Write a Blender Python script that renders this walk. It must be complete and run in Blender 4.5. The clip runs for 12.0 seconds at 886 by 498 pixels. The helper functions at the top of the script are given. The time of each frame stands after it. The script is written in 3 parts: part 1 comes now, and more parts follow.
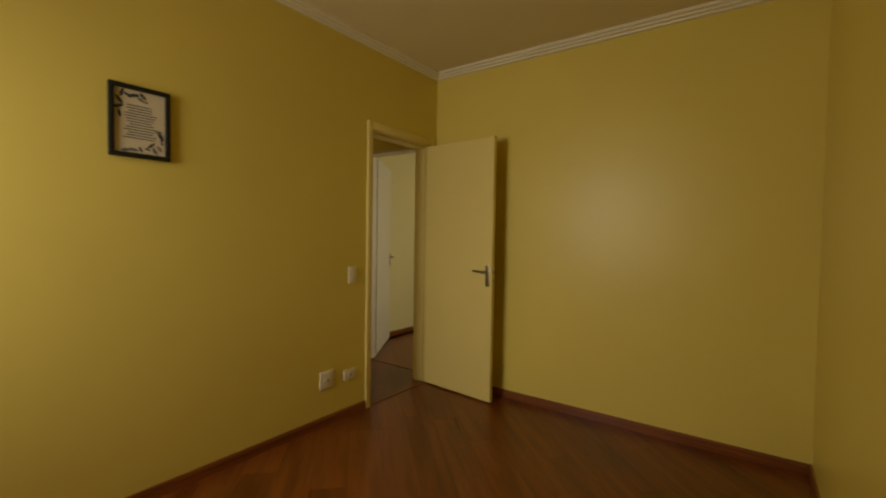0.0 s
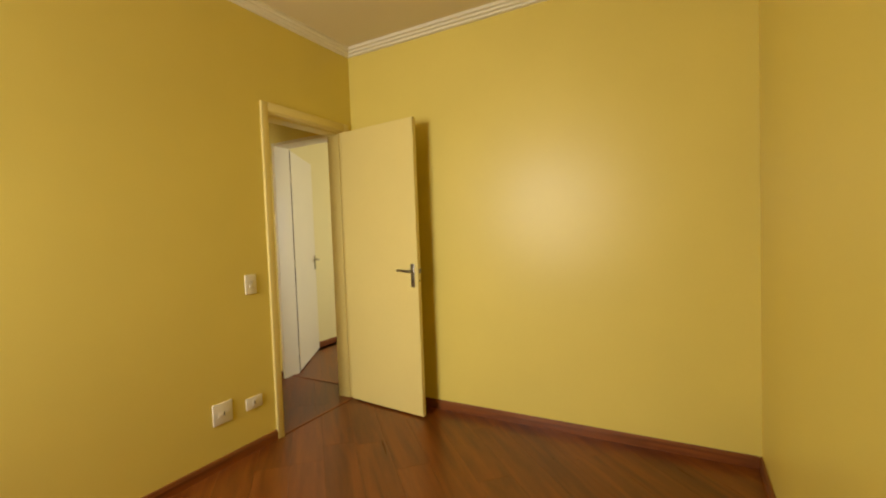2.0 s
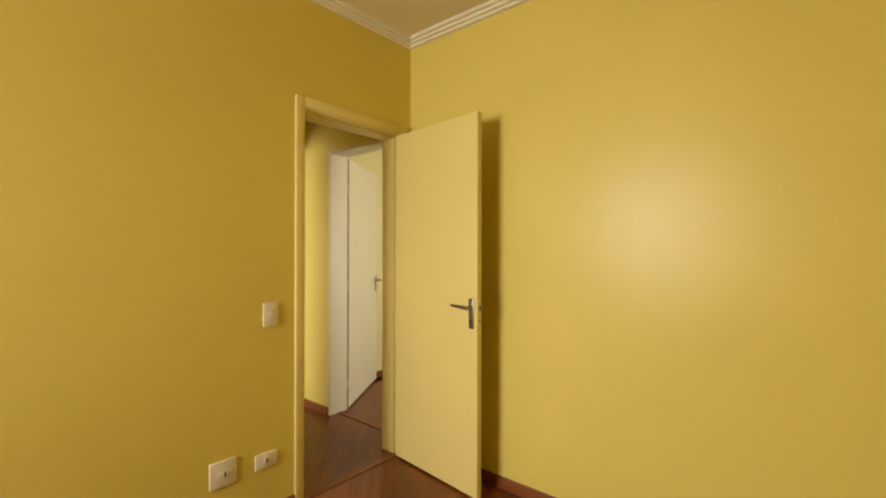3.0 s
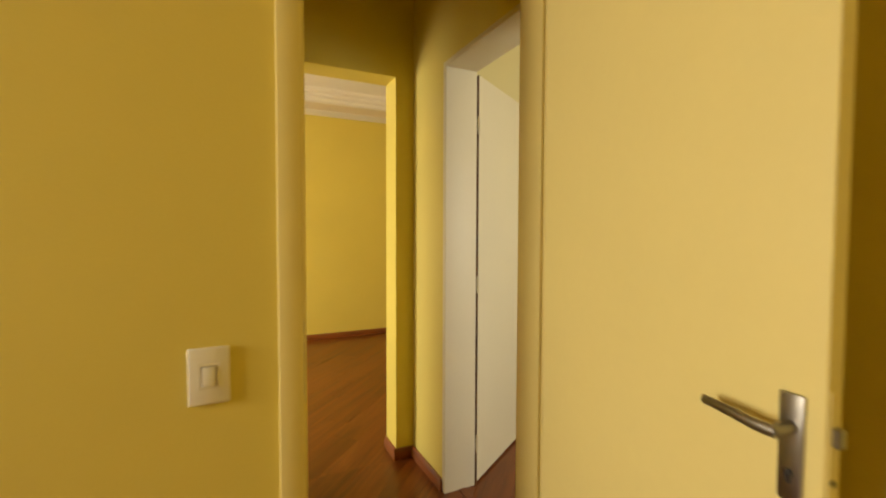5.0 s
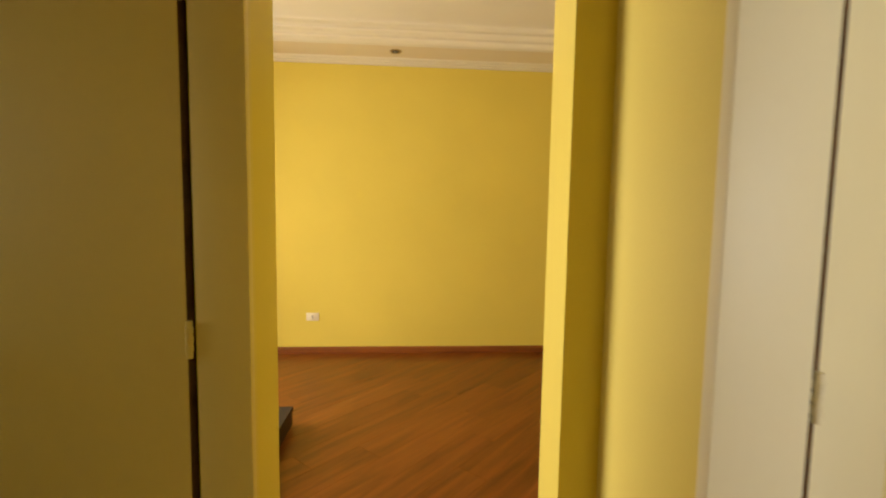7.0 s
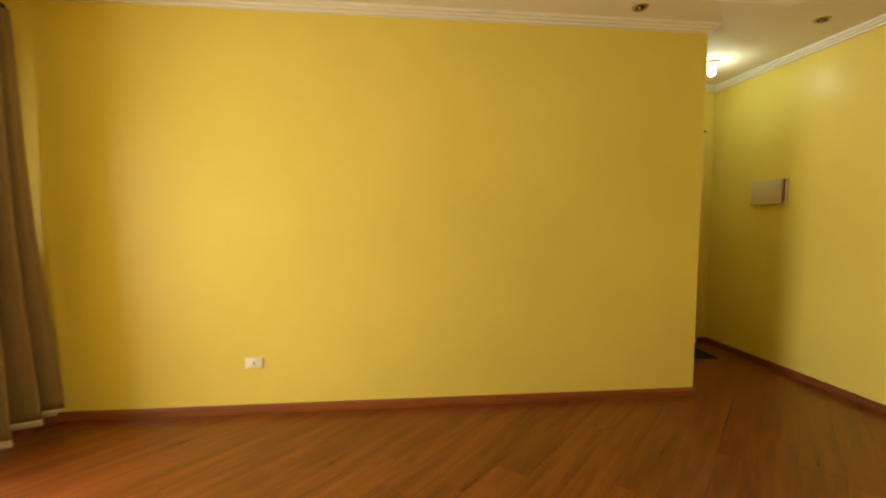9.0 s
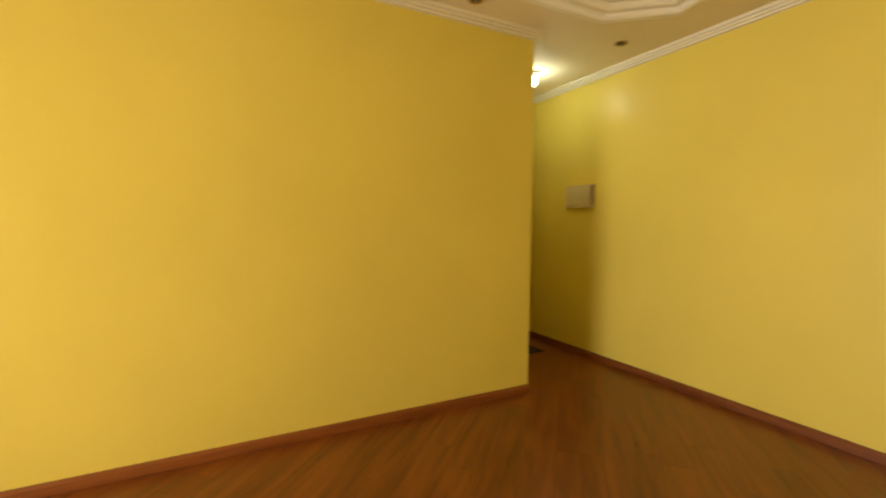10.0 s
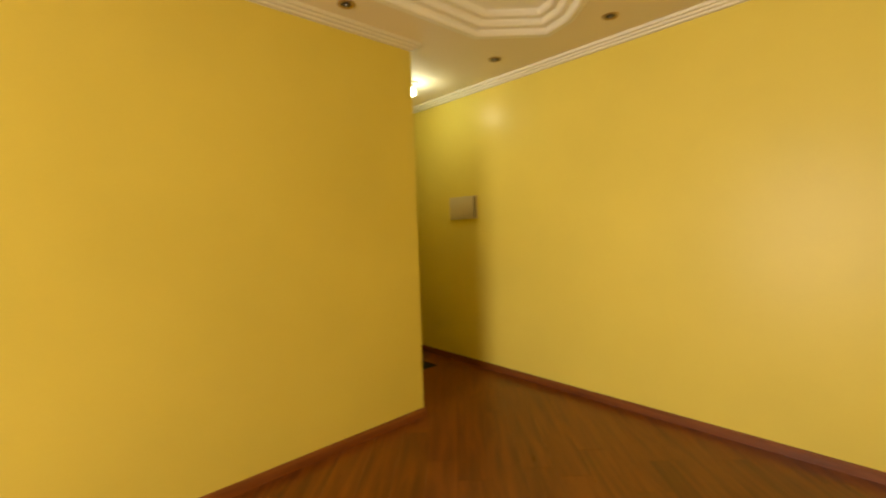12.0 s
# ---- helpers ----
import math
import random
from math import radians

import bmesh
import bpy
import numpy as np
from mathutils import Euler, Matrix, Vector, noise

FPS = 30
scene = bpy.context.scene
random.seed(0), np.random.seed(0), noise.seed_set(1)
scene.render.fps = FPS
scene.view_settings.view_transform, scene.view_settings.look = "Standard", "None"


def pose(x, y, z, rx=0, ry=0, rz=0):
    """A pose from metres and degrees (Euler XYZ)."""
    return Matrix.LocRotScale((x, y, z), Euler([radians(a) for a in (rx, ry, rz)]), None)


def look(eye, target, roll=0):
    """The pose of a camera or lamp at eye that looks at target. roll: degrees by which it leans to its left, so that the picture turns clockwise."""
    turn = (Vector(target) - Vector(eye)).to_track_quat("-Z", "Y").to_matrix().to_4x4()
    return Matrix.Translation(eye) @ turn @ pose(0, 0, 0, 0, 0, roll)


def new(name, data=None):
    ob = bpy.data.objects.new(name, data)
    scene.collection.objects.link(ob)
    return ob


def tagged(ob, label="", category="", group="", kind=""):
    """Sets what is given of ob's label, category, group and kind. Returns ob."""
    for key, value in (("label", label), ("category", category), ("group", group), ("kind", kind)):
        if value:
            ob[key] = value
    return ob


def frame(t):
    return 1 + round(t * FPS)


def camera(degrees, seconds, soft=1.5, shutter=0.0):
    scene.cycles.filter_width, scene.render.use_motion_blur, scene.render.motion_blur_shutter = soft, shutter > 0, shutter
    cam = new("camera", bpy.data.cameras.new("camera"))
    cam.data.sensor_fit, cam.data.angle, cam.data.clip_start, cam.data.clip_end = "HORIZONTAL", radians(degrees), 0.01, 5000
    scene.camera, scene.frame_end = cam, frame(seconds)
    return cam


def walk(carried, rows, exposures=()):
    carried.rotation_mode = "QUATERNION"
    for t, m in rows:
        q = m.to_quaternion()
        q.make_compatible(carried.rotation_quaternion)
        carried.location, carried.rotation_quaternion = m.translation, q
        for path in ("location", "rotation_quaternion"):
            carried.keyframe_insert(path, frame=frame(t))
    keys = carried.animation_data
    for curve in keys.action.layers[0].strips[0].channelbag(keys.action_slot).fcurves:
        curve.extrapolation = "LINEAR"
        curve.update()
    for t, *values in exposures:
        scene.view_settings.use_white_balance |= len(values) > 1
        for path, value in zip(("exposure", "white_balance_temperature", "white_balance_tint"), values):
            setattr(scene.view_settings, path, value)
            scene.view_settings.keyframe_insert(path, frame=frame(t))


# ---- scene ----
cam = camera(91.0, 12.0, soft=2.0, shutter=0.4)
PATH = [
    (0, (-2.332, -2.394, 1.331), (-0.709, -1.227, 1.268), 0.9),
    (0.5, (-2.295, -2.42, 1.329), (-0.537, -1.467, 1.275), -0.1),
    (1, (-2.223, -2.442, 1.325), (-0.383, -1.659, 1.268), -1.0),
    (1.5, (-2.075, -2.455, 1.333), (-0.266, -1.603, 1.296), -1.9),
    (2, (-1.893, -2.345, 1.313), (-0.146, -1.374, 1.233), -2.1),
    (2.5, (-1.607, -2.203, 1.34), (0.087, -1.144, 1.246), -2.3),
    (3, (-1.254, -2.096, 1.357), (0.272, -0.803, 1.363), 0.1),
    (3.2, (-1.132, -2.044, 1.369), (0.307, -0.656, 1.339), -0.4),
    (4.8, (-0.196, -1.17, 1.33), (0.706, 0.615, 1.291), -0.7),
    (5, (-0.093, -1.024, 1.333), (0.785, 0.771, 1.255), 0.2),
    (5.5, (0.127, -0.715, 1.333), (0.867, 1.142, 1.269), -0.8),
    (6, (0.29, -0.393, 1.363), (0.675, 1.568, 1.279), -0.7),
    (6.5, (0.337, -0.059, 1.355), (0.545, 1.928, 1.262), 0.5),
    (7, (0.36, 0.237, 1.365), (0.502, 2.226, 1.207), 0.9),
    (7.2, (0.382, 0.338, 1.361), (0.407, 2.331, 1.198), 1.2),
    (8.8, (0.396, 1.248, 1.388), (0.539, 3.235, 1.217), 0.2),
    (9, (0.405, 1.358, 1.365), (0.614, 3.343, 1.229), 0.2),
    (9.5, (0.467, 1.594, 1.402), (0.917, 3.537, 1.256), 0.4),
    (10, (0.515, 1.743, 1.338), (1.436, 3.515, 1.223), 0.4),
    (10.5, (0.505, 1.861, 1.396), (1.927, 3.264, 1.305), -1.1),
    (11, (0.535, 1.873, 1.411), (2.13, 3.079, 1.345), -1.8),
    (11.5, (0.554, 1.862, 1.419), (2.152, 3.064, 1.357), -1.8),
    (12, (0.616, 1.915, 1.455), (1.968, 3.385, 1.347), -2.0),
]
EXPOSURE = [(0.0, -1.38, 8700, 11), (0.3, -0.98, 8700, 11), (0.6, -0.70, 8600, 11), (1.0, -0.34, 8300, 11), (1.5, -0.12, 8000, 11), (2.5, 0.05, 7700, 11),
            (5.0, 0.0, 8000, 12), (6.0, -0.02, 7900, 12), (7.2, 0.0, 7700, 12), (9.0, 0.0, 7500, 11), (10.0, 0.03, 8100, 12), (12.0, 0.08, 8700, 13)]
walk(cam, [(t, look(eye, target, roll)) for t, eye, target, roll in PATH], EXPOSURE)

# ---- light ----
world = bpy.data.worlds.new("sky")
scene.world = world
world.use_nodes = True
wn = world.node_tree
sky = wn.nodes.new("ShaderNodeTexSky")
sky.sky_type, sky.sun_disc = "NISHITA", False
sky.sun_elevation, sky.sun_rotation = radians(50), radians(120)
wn.links.new(sky.outputs[0], wn.nodes["Background"].inputs[0])
wn.nodes["Background"].inputs[1].default_value = 0.1


def window_light(name, m, width, height, watts, colour, spread=180):
    lamp = bpy.data.lights.new(name, "AREA")
    lamp.shape, lamp.size, lamp.size_y, lamp.energy, lamp.color = "RECTANGLE", width, height, watts, colour
    lamp.spread = radians(spread)
    ob = new(name, lamp)
    ob.matrix_world = m
    return ob


window_light("daylight_bathroom", look((-1.97, 0.98, 1.6), (0.8, 1.0, 1.2)), 0.5, 0.7, 2.9, (0.98, 1.0, 1.0), 120)
window_light("daylight_bedroom", look((-3.26, -0.55, 1.68), (0.9, -0.85, 0.62)), 0.9, 1.05, 41, (0.97, 1.0, 1.02), 125)
window_light("daylight_living", look((-2.80, 3.01, 1.15), (3.9, 3.1, 0.95)), 1.84, 2.1, 122, (0.98, 1.0, 1.06), 150)
window_light("daylight_room", look((2.35, -1.66, 1.6), (1.7, 1.3, 0.8)), 1.4, 1.1, 40, (0.91, 1.0, 1.12))

# ---- materials ----


def mat(name, colour, rough=0.5, metal=0.0, vary=0.08, scale=3.0, grain=120.0, bump=0.05, spec=0.5, obvary=0.0):
    m = bpy.data.materials.new(name)
    m.use_nodes = True
    t = m.node_tree
    b = t.nodes["Principled BSDF"]
    b.inputs["Roughness"].default_value, b.inputs["Metallic"].default_value = rough, metal
    b.inputs["Specular IOR Level"].default_value = spec
    co = t.nodes.new("ShaderNodeTexCoord")
    geo = t.nodes.new("ShaderNodeNewGeometry")
    n1, n2 = t.nodes.new("ShaderNodeTexNoise"), t.nodes.new("ShaderNodeTexNoise")
    n1.inputs["Scale"].default_value, n1.inputs["Detail"].default_value = scale, 4
    n2.inputs["Scale"].default_value, n2.inputs["Detail"].default_value = grain, 3
    for n in (n1, n2):
        t.links.new(geo.outputs["Position"], n.inputs["Vector"])
    add = t.nodes.new("ShaderNodeMath")
    add.operation = "MULTIPLY_ADD"
    add.inputs[1].default_value = 0.3
    t.links.new(n2.outputs["Fac"], add.inputs[0])
    t.links.new(n1.outputs["Fac"], add.inputs[2])
    ramp = t.nodes.new("ShaderNodeMapRange")
    ramp.inputs["From Min"].default_value, ramp.inputs["From Max"].default_value = 0.35, 0.95
    ramp.inputs["To Min"].default_value, ramp.inputs["To Max"].default_value = 1 - vary, 1 + vary
    t.links.new(add.outputs[0], ramp.inputs["Value"])
    mul = t.nodes.new("ShaderNodeVectorMath")
    mul.operation = "SCALE"
    mul.inputs[0].default_value = colour
    t.links.new(ramp.outputs[0], mul.inputs["Scale"])
    t.links.new(mul.outputs[0], b.inputs["Base Color"])
    rr = t.nodes.new("ShaderNodeMapRange")
    rr.inputs["To Min"].default_value, rr.inputs["To Max"].default_value = max(rough - 0.06, 0.02), min(rough + 0.06, 1)
    t.links.new(n1.outputs["Fac"], rr.inputs["Value"])
    t.links.new(rr.outputs[0], b.inputs["Roughness"])
    bp = t.nodes.new("ShaderNodeBump")
    bp.inputs["Strength"].default_value, bp.inputs["Distance"].default_value = bump, 0.004
    t.links.new(n2.outputs["Fac"], bp.inputs["Height"])
    t.links.new(bp.outputs[0], b.inputs["Normal"])
    return m


def wood(name, dark, light, angle, rough, stretch=14.0, scale=3.0, bands=0.5):
    """Wood with its grain along the plan angle given in degrees; each plank has its own tone and grain."""
    m = bpy.data.materials.new(name)
    m.use_nodes = True
    t = m.node_tree
    b = t.nodes["Principled BSDF"]
    geo, info = t.nodes.new("ShaderNodeNewGeometry"), t.nodes.new("ShaderNodeObjectInfo")
    mp = t.nodes.new("ShaderNodeVectorRotate")
    mp.rotation_type = "Z_AXIS"
    mp.inputs["Angle"].default_value = radians(-angle)
    t.links.new(geo.outputs["Position"], mp.inputs["Vector"])
    off = t.nodes.new("ShaderNodeVectorMath")
    off.operation = "MULTIPLY_ADD"
    off.inputs[1].default_value = (7.0, 11.0, 5.0)
    t.links.new(info.outputs["Random"], off.inputs[0])
    t.links.new(mp.outputs[0], off.inputs[2])
    sc = t.nodes.new("ShaderNodeVectorMath")
    sc.operation = "MULTIPLY"
    sc.inputs[1].default_value = (1.0, stretch, stretch)
    t.links.new(off.outputs[0], sc.inputs[0])
    n1, n2 = t.nodes.new("ShaderNodeTexNoise"), t.nodes.new("ShaderNodeTexNoise")
    n1.inputs["Scale"].default_value, n1.inputs["Detail"].default_value, n1.inputs["Distortion"].default_value = scale * 0.5, 5, 0.6
    n2.inputs["Scale"].default_value, n2.inputs["Detail"].default_value = scale * 6, 4
    for n in (n1, n2):
        t.links.new(sc.outputs[0], n.inputs["Vector"])
    f1 = t.nodes.new("ShaderNodeMath")
    f1.operation = "MULTIPLY_ADD"
    f1.inputs[1].default_value = 0.26
    t.links.new(n2.outputs["Fac"], f1.inputs[0])
    t.links.new(n1.outputs["Fac"], f1.inputs[2])
    f2 = t.nodes.new("ShaderNodeMath")
    f2.operation = "MULTIPLY_ADD"
    f2.inputs[1].default_value = bands * 0.3
    t.links.new(info.outputs["Random"], f2.inputs[0])
    t.links.new(f1.outputs[0], f2.inputs[2])
    r = t.nodes.new("ShaderNodeValToRGB")
    r.color_ramp.elements[0].position, r.color_ramp.elements[0].color = 0.48, (*dark, 1)
    r.color_ramp.elements[1].position, r.color_ramp.elements[1].color = 1.0, (*light, 1)
    t.links.new(f2.outputs[0], r.inputs[0])
    t.links.new(r.outputs[0], b.inputs["Base Color"])
    rr = t.nodes.new("ShaderNodeMapRange")
    rr.inputs["To Min"].default_value, rr.inputs["To Max"].default_value = rough - 0.07, rough + 0.1
    t.links.new(n1.outputs["Fac"], rr.inputs["Value"])
    t.links.new(rr.outputs[0], b.inputs["Roughness"])
    bp = t.nodes.new("ShaderNodeBump")
    bp.inputs["Strength"].default_value, bp.inputs["Distance"].default_value = 0.06, 0.002
    t.links.new(n2.outputs["Fac"], bp.inputs["Height"])
    t.links.new(bp.outputs[0], b.inputs["Normal"])
    return m


PLANK_ANGLE = 46.0
YELLOW = mat("yellow_paint", (0.77, 0.625, 0.165), 0.35, vary=0.05, scale=1.3, grain=160, bump=0.06, spec=0.36)
LIVING = mat("deep_yellow_paint", (0.775, 0.625, 0.135), 0.34, vary=0.06, scale=1.1, grain=160, bump=0.06, spec=0.20)
ROOM = mat("pale_yellow_paint", (0.79, 0.69, 0.33), 0.45, vary=0.04, scale=1.3, grain=160)
TILE_WHITE = mat("white_bathroom_paint", (0.78, 0.72, 0.52), 0.5, vary=0.03)
CEIL = mat("ceiling_paint", (0.78, 0.67, 0.43), 0.75, vary=0.03, scale=0.9, grain=90)
PLASTER = mat("white_plaster_moulding", (0.82, 0.76, 0.58), 0.55, vary=0.03, grain=60)
DOOR = mat("cream_enamel", (0.80, 0.66, 0.26), 0.40, vary=0.03, scale=2.2, grain=45, bump=0.04)
DOOR_WHITE = mat("white_enamel", (0.80, 0.73, 0.51), 0.5, vary=0.03, scale=2.2, grain=45, bump=0.04)
PLASTIC = mat("ivory_plastic", (0.80, 0.74, 0.58), 0.35, vary=0.03, grain=30, bump=0.0)
BEIGE = mat("beige_plastic", (0.64, 0.53, 0.31), 0.45, vary=0.05, grain=30, bump=0.0)
DARKHOLE = mat("dark_plastic", (0.03, 0.025, 0.02), 0.6, vary=0.1)
METAL = mat("brushed_nickel", (0.30, 0.275, 0.235), 0.34, 1.0, vary=0.08, grain=200)
BRASS = mat("aged_brass", (0.50, 0.36, 0.18), 0.3, 1.0, vary=0.15, grain=80)
BLACK = mat("black_lacquer", (0.006, 0.006, 0.006), 0.5, vary=0.2)
PAPER = mat("cream_paper", (0.70, 0.61, 0.44), 0.8, vary=0.05, scale=9)
INK = mat("dark_ink", (0.05, 0.055, 0.075), 0.8, vary=0.3)
INK_SOFT = mat("washed_ink", (0.17, 0.17, 0.175), 0.8, vary=0.3)
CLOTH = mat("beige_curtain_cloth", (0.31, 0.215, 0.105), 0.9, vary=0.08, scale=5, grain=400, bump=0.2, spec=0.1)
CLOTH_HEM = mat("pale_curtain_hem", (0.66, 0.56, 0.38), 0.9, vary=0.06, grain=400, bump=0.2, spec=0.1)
MATBLACK = mat("black_rubber_mat", (0.02, 0.019, 0.018), 0.95, vary=0.3, grain=300, bump=0.6)
DARKWOOD = wood("dark_stained_wood", (0.016, 0.009, 0.006), (0.04, 0.022, 0.013), 90, 0.6)
PLANK = wood("laminate_plank", (0.115, 0.027, 0.005), (0.275, 0.080, 0.016), PLANK_ANGLE, 0.30, stretch=11, bands=0.55)
SKIRT_X = wood("skirting_along_x", (0.14, 0.037, 0.010), (0.30, 0.09, 0.022), 0, 0.35, stretch=20)
SKIRT_Y = wood("skirting_along_y", (0.14, 0.037, 0.010), (0.30, 0.09, 0.022), 90, 0.35, stretch=20)
# brown that stands in for the shade between door leaf and jamb
GAP_SHADE = wood("hinge_gap_shade_brown", (0.13, 0.065, 0.028), (0.22, 0.12, 0.055), 90, 0.7)
GAP = mat("subfloor", (0.03, 0.016, 0.008), 0.9)
GLOW = bpy.data.materials.new("lit_bulb")
GLOW.use_nodes = True
GLOW.node_tree.nodes["Principled BSDF"].inputs["Emission Color"].default_value = (0.92, 1.0, 0.98, 1)
GLOW.node_tree.nodes["Principled BSDF"].inputs["Emission Strength"].default_value = 26.0

# ---- mesh helpers ----


def box(bm, x0, x1, y0, y1, z0, z1, bevel=0.0, seg=2):
    r = bmesh.ops.create_cube(bm, size=1.0)
    bmesh.ops.scale(bm, vec=(x1 - x0, y1 - y0, z1 - z0), verts=r["verts"])
    bmesh.ops.translate(bm, vec=((x0 + x1) / 2, (y0 + y1) / 2, (z0 + z1) / 2), verts=r["verts"])
    if bevel:
        edges = list({e for v in r["verts"] for e in v.link_edges})
        bmesh.ops.bevel(bm, geom=edges, offset=bevel, segments=seg, affect="EDGES", profile=0.5)
    return bm


def boxes(*rows, bevel=0.0):
    bm = bmesh.new()
    for r in rows:
        box(bm, *r, bevel=bevel)
    return bm


def cyl(bm, r1, r2, depth, m, seg=24):
    bmesh.ops.create_cone(bm, cap_ends=True, segments=seg, radius1=r1, radius2=r2, depth=depth, matrix=m)
    return bm


def finish(name, bm, material, smooth=False):
    me = bpy.data.meshes.new(name)
    bmesh.ops.recalc_face_normals(bm, faces=bm.faces)
    bm.to_mesh(me)
    bm.free()
    me.materials.append(material)
    if smooth:
        me.shade_smooth()
        me.set_sharp_from_angle(angle=radians(40))
    return new(name, me)


def structure(name, bm, material, label, category, smooth=False):
    return tagged(finish(name, bm, material, smooth), label, category, kind="structure")


def part(name, bm, material, parent, label="", smooth=False):
    ob = finish(name, bm, material, smooth)
    ob.parent = parent
    if label:
        tagged(ob, label)
    return ob


def thing(name, m, label, category, group="", kind=""):
    ob = tagged(new(name), label, category, group, kind)
    ob.matrix_world = m
    return ob


def inset(poly, d):
    """The polygon (counter-clockwise) moved inwards by d, with mitred corners."""
    out, n = [], len(poly)
    for i in range(n):
        a, b, c = (Vector(poly[j % n]) for j in (i - 1, i, i + 1))
        u, v = (b - a).normalized(), (c - b).normalized()
        nu, nv = Vector((-u.y, u.x)), Vector((-v.y, v.x))
        out.append(b + (nu + nv) * (d / (1 + nu.dot(nv))))
    return out


def sweep(poly, profile, cap=False):
    """Sweeps a profile of (inset, height) round a closed polygon."""
    bm = bmesh.new()
    rings = [[bm.verts.new((p.x, p.y, z)) for p in inset(poly, d)] for d, z in profile]
    n = len(poly)
    for a, b in zip(rings, rings[1:]):
        for i in range(n):
            bm.faces.new((a[i], a[(i + 1) % n], b[(i + 1) % n], b[i]))
    if cap:
        bm.faces.new(rings[-1])
    return bm


def ribs(d0, z0, d1, z1, count, bulge):
    """A profile of half-round ribs from one point to another."""
    pts = []
    a, b = Vector((d0, z0)), Vector((d1, z1))
    step = (b - a) / count
    nrm = Vector((step.y, -step.x)).normalized()
    for k in range(count):
        for j in range(7):
            s = j / 6
            pts.append(tuple(a + step * (k + 0.06 + 0.88 * s) + nrm * (bulge * math.sin(math.pi * s))))
    return [(d0, z0), *pts, (d1, z1)]


# ---- walls ----
TOP = 2.99
W = lambda name, rows, material=YELLOW, label="yellow painted plaster wall": structure(name, boxes(*rows), material, label, "wall")
XE = 0.872          # east face of bedroom and hall
YS = -2.69         # south wall of the bedroom
XR = 3.835           # east wall of the living room
YN = 4.46          # north wall of the living room
W("wall_bedroom_north", [(-3.35, 0.03, 0, 0.15, 0, TOP), (0.03, 0.79, 0, 0.15, 2.15, TOP), (0.79, XE, 0, 0.15, 0, TOP)])
W("wall_bedroom_east", [(XE, 1.04, YS - 0.15, 0.20, 0, TOP), (XE, 1.04, 0.20, 0.945, 2.17, TOP), (XE, 1.04, 0.945, 1.345, 0, TOP)])
W("wall_bedroom_south", [(-3.35, XE, YS - 0.15, YS, 0, TOP)])
W("wall_bedroom_west", [(-3.35, -3.2, YS, -1.02, 0, TOP), (-3.35, -3.2, -0.08, 0, 0, TOP), (-3.35, -3.2, -1.02, -0.08, 0, 1.12),
                        (-3.35, -3.2, -1.02, -0.08, 2.23, TOP)])
W("wall_hall_west", [(-0.15, -0.03, 0.15, 0.62, 0, TOP), (-0.15, -0.03, 0.62, 1.315, 2.13, TOP), (-0.15, -0.03, 1.315, 1.345, 0, TOP)])
W("wall_living_south", [(-2.35, -0.03, 1.345, 1.517, 0, TOP), (-0.03, 0.764, 1.345, 1.517, 2.21, TOP), (0.764, 1.2, 1.345, 1.517, 0, TOP)], LIVING)
W("wall_living_southeast", [(1.2, 3.985, 1.46, 1.755, 0, TOP)], LIVING)
W("wall_living_north", [(-2.35, 2.70, YN, YN + 0.14, 0, TOP)], LIVING)
W("wall_living_east", [(XR, 3.985, 1.755, 5.97, 0, TOP)], LIVING)
W("wall_living_west", [(-2.85, -2.2, 1.517, 2.08, 0, TOP), (-2.85, -2.2, 2.08, 3.95, 2.25, TOP), (-2.85, -2.2, 3.95, YN, 0, TOP)], LIVING)
W("wall_entry_west", [(2.55, 2.70, YN + 0.14, 5.82, 0, TOP)], LIVING)
W("wall_entry_north", [(2.55, 2.73, 5.82, 5.97, 0, TOP), (2.73, 3.57, 5.82, 5.97, 2.15, TOP), (3.57, XR, 5.82, 5.97, 0, TOP)], LIVING)
W("wall_room_south", [(1.04, 1.6, -1.75, -1.6, 0, TOP), (3.1, 3.985, -1.75, -1.6, 0, TOP), (1.6, 3.1, -1.75, -1.6, 0, 1.0), (1.6, 3.1, -1.75, -1.6, 2.2, TOP)],
  ROOM, "pale yellow plaster wall")
W("wall_room_east", [(3.9, 3.985, -1.6, 1.46, 0, TOP)], ROOM, "pale yellow plaster wall")
W("wall_room_north_lining", [(1.043, 3.9, 1.445, 1.457, 0, TOP)], ROOM, "pale yellow plaster wall")
W("wall_bathroom_west", [(-2.05, -1.9, 0.15, 0.7, 0, TOP), (-2.05, -1.9, 1.26, 1.345, 0, TOP), (-2.05, -1.9, 0.7, 1.26, 0, 1.2), (-2.05, -1.9, 0.7, 1.26, 2.0, TOP)], TILE_WHITE, "pale painted plaster wall")
structure("roof_slab", boxes((-3.4, 4.1, -2.9, 6.0, TOP, 3.1)), CEIL, "concrete slab above the rooms", "slab")
structure("ground_slab", boxes((-3.4, 4.1, -2.9, 6.0, -0.2, -0.012)), GAP, "concrete slab under the floors", "slab")

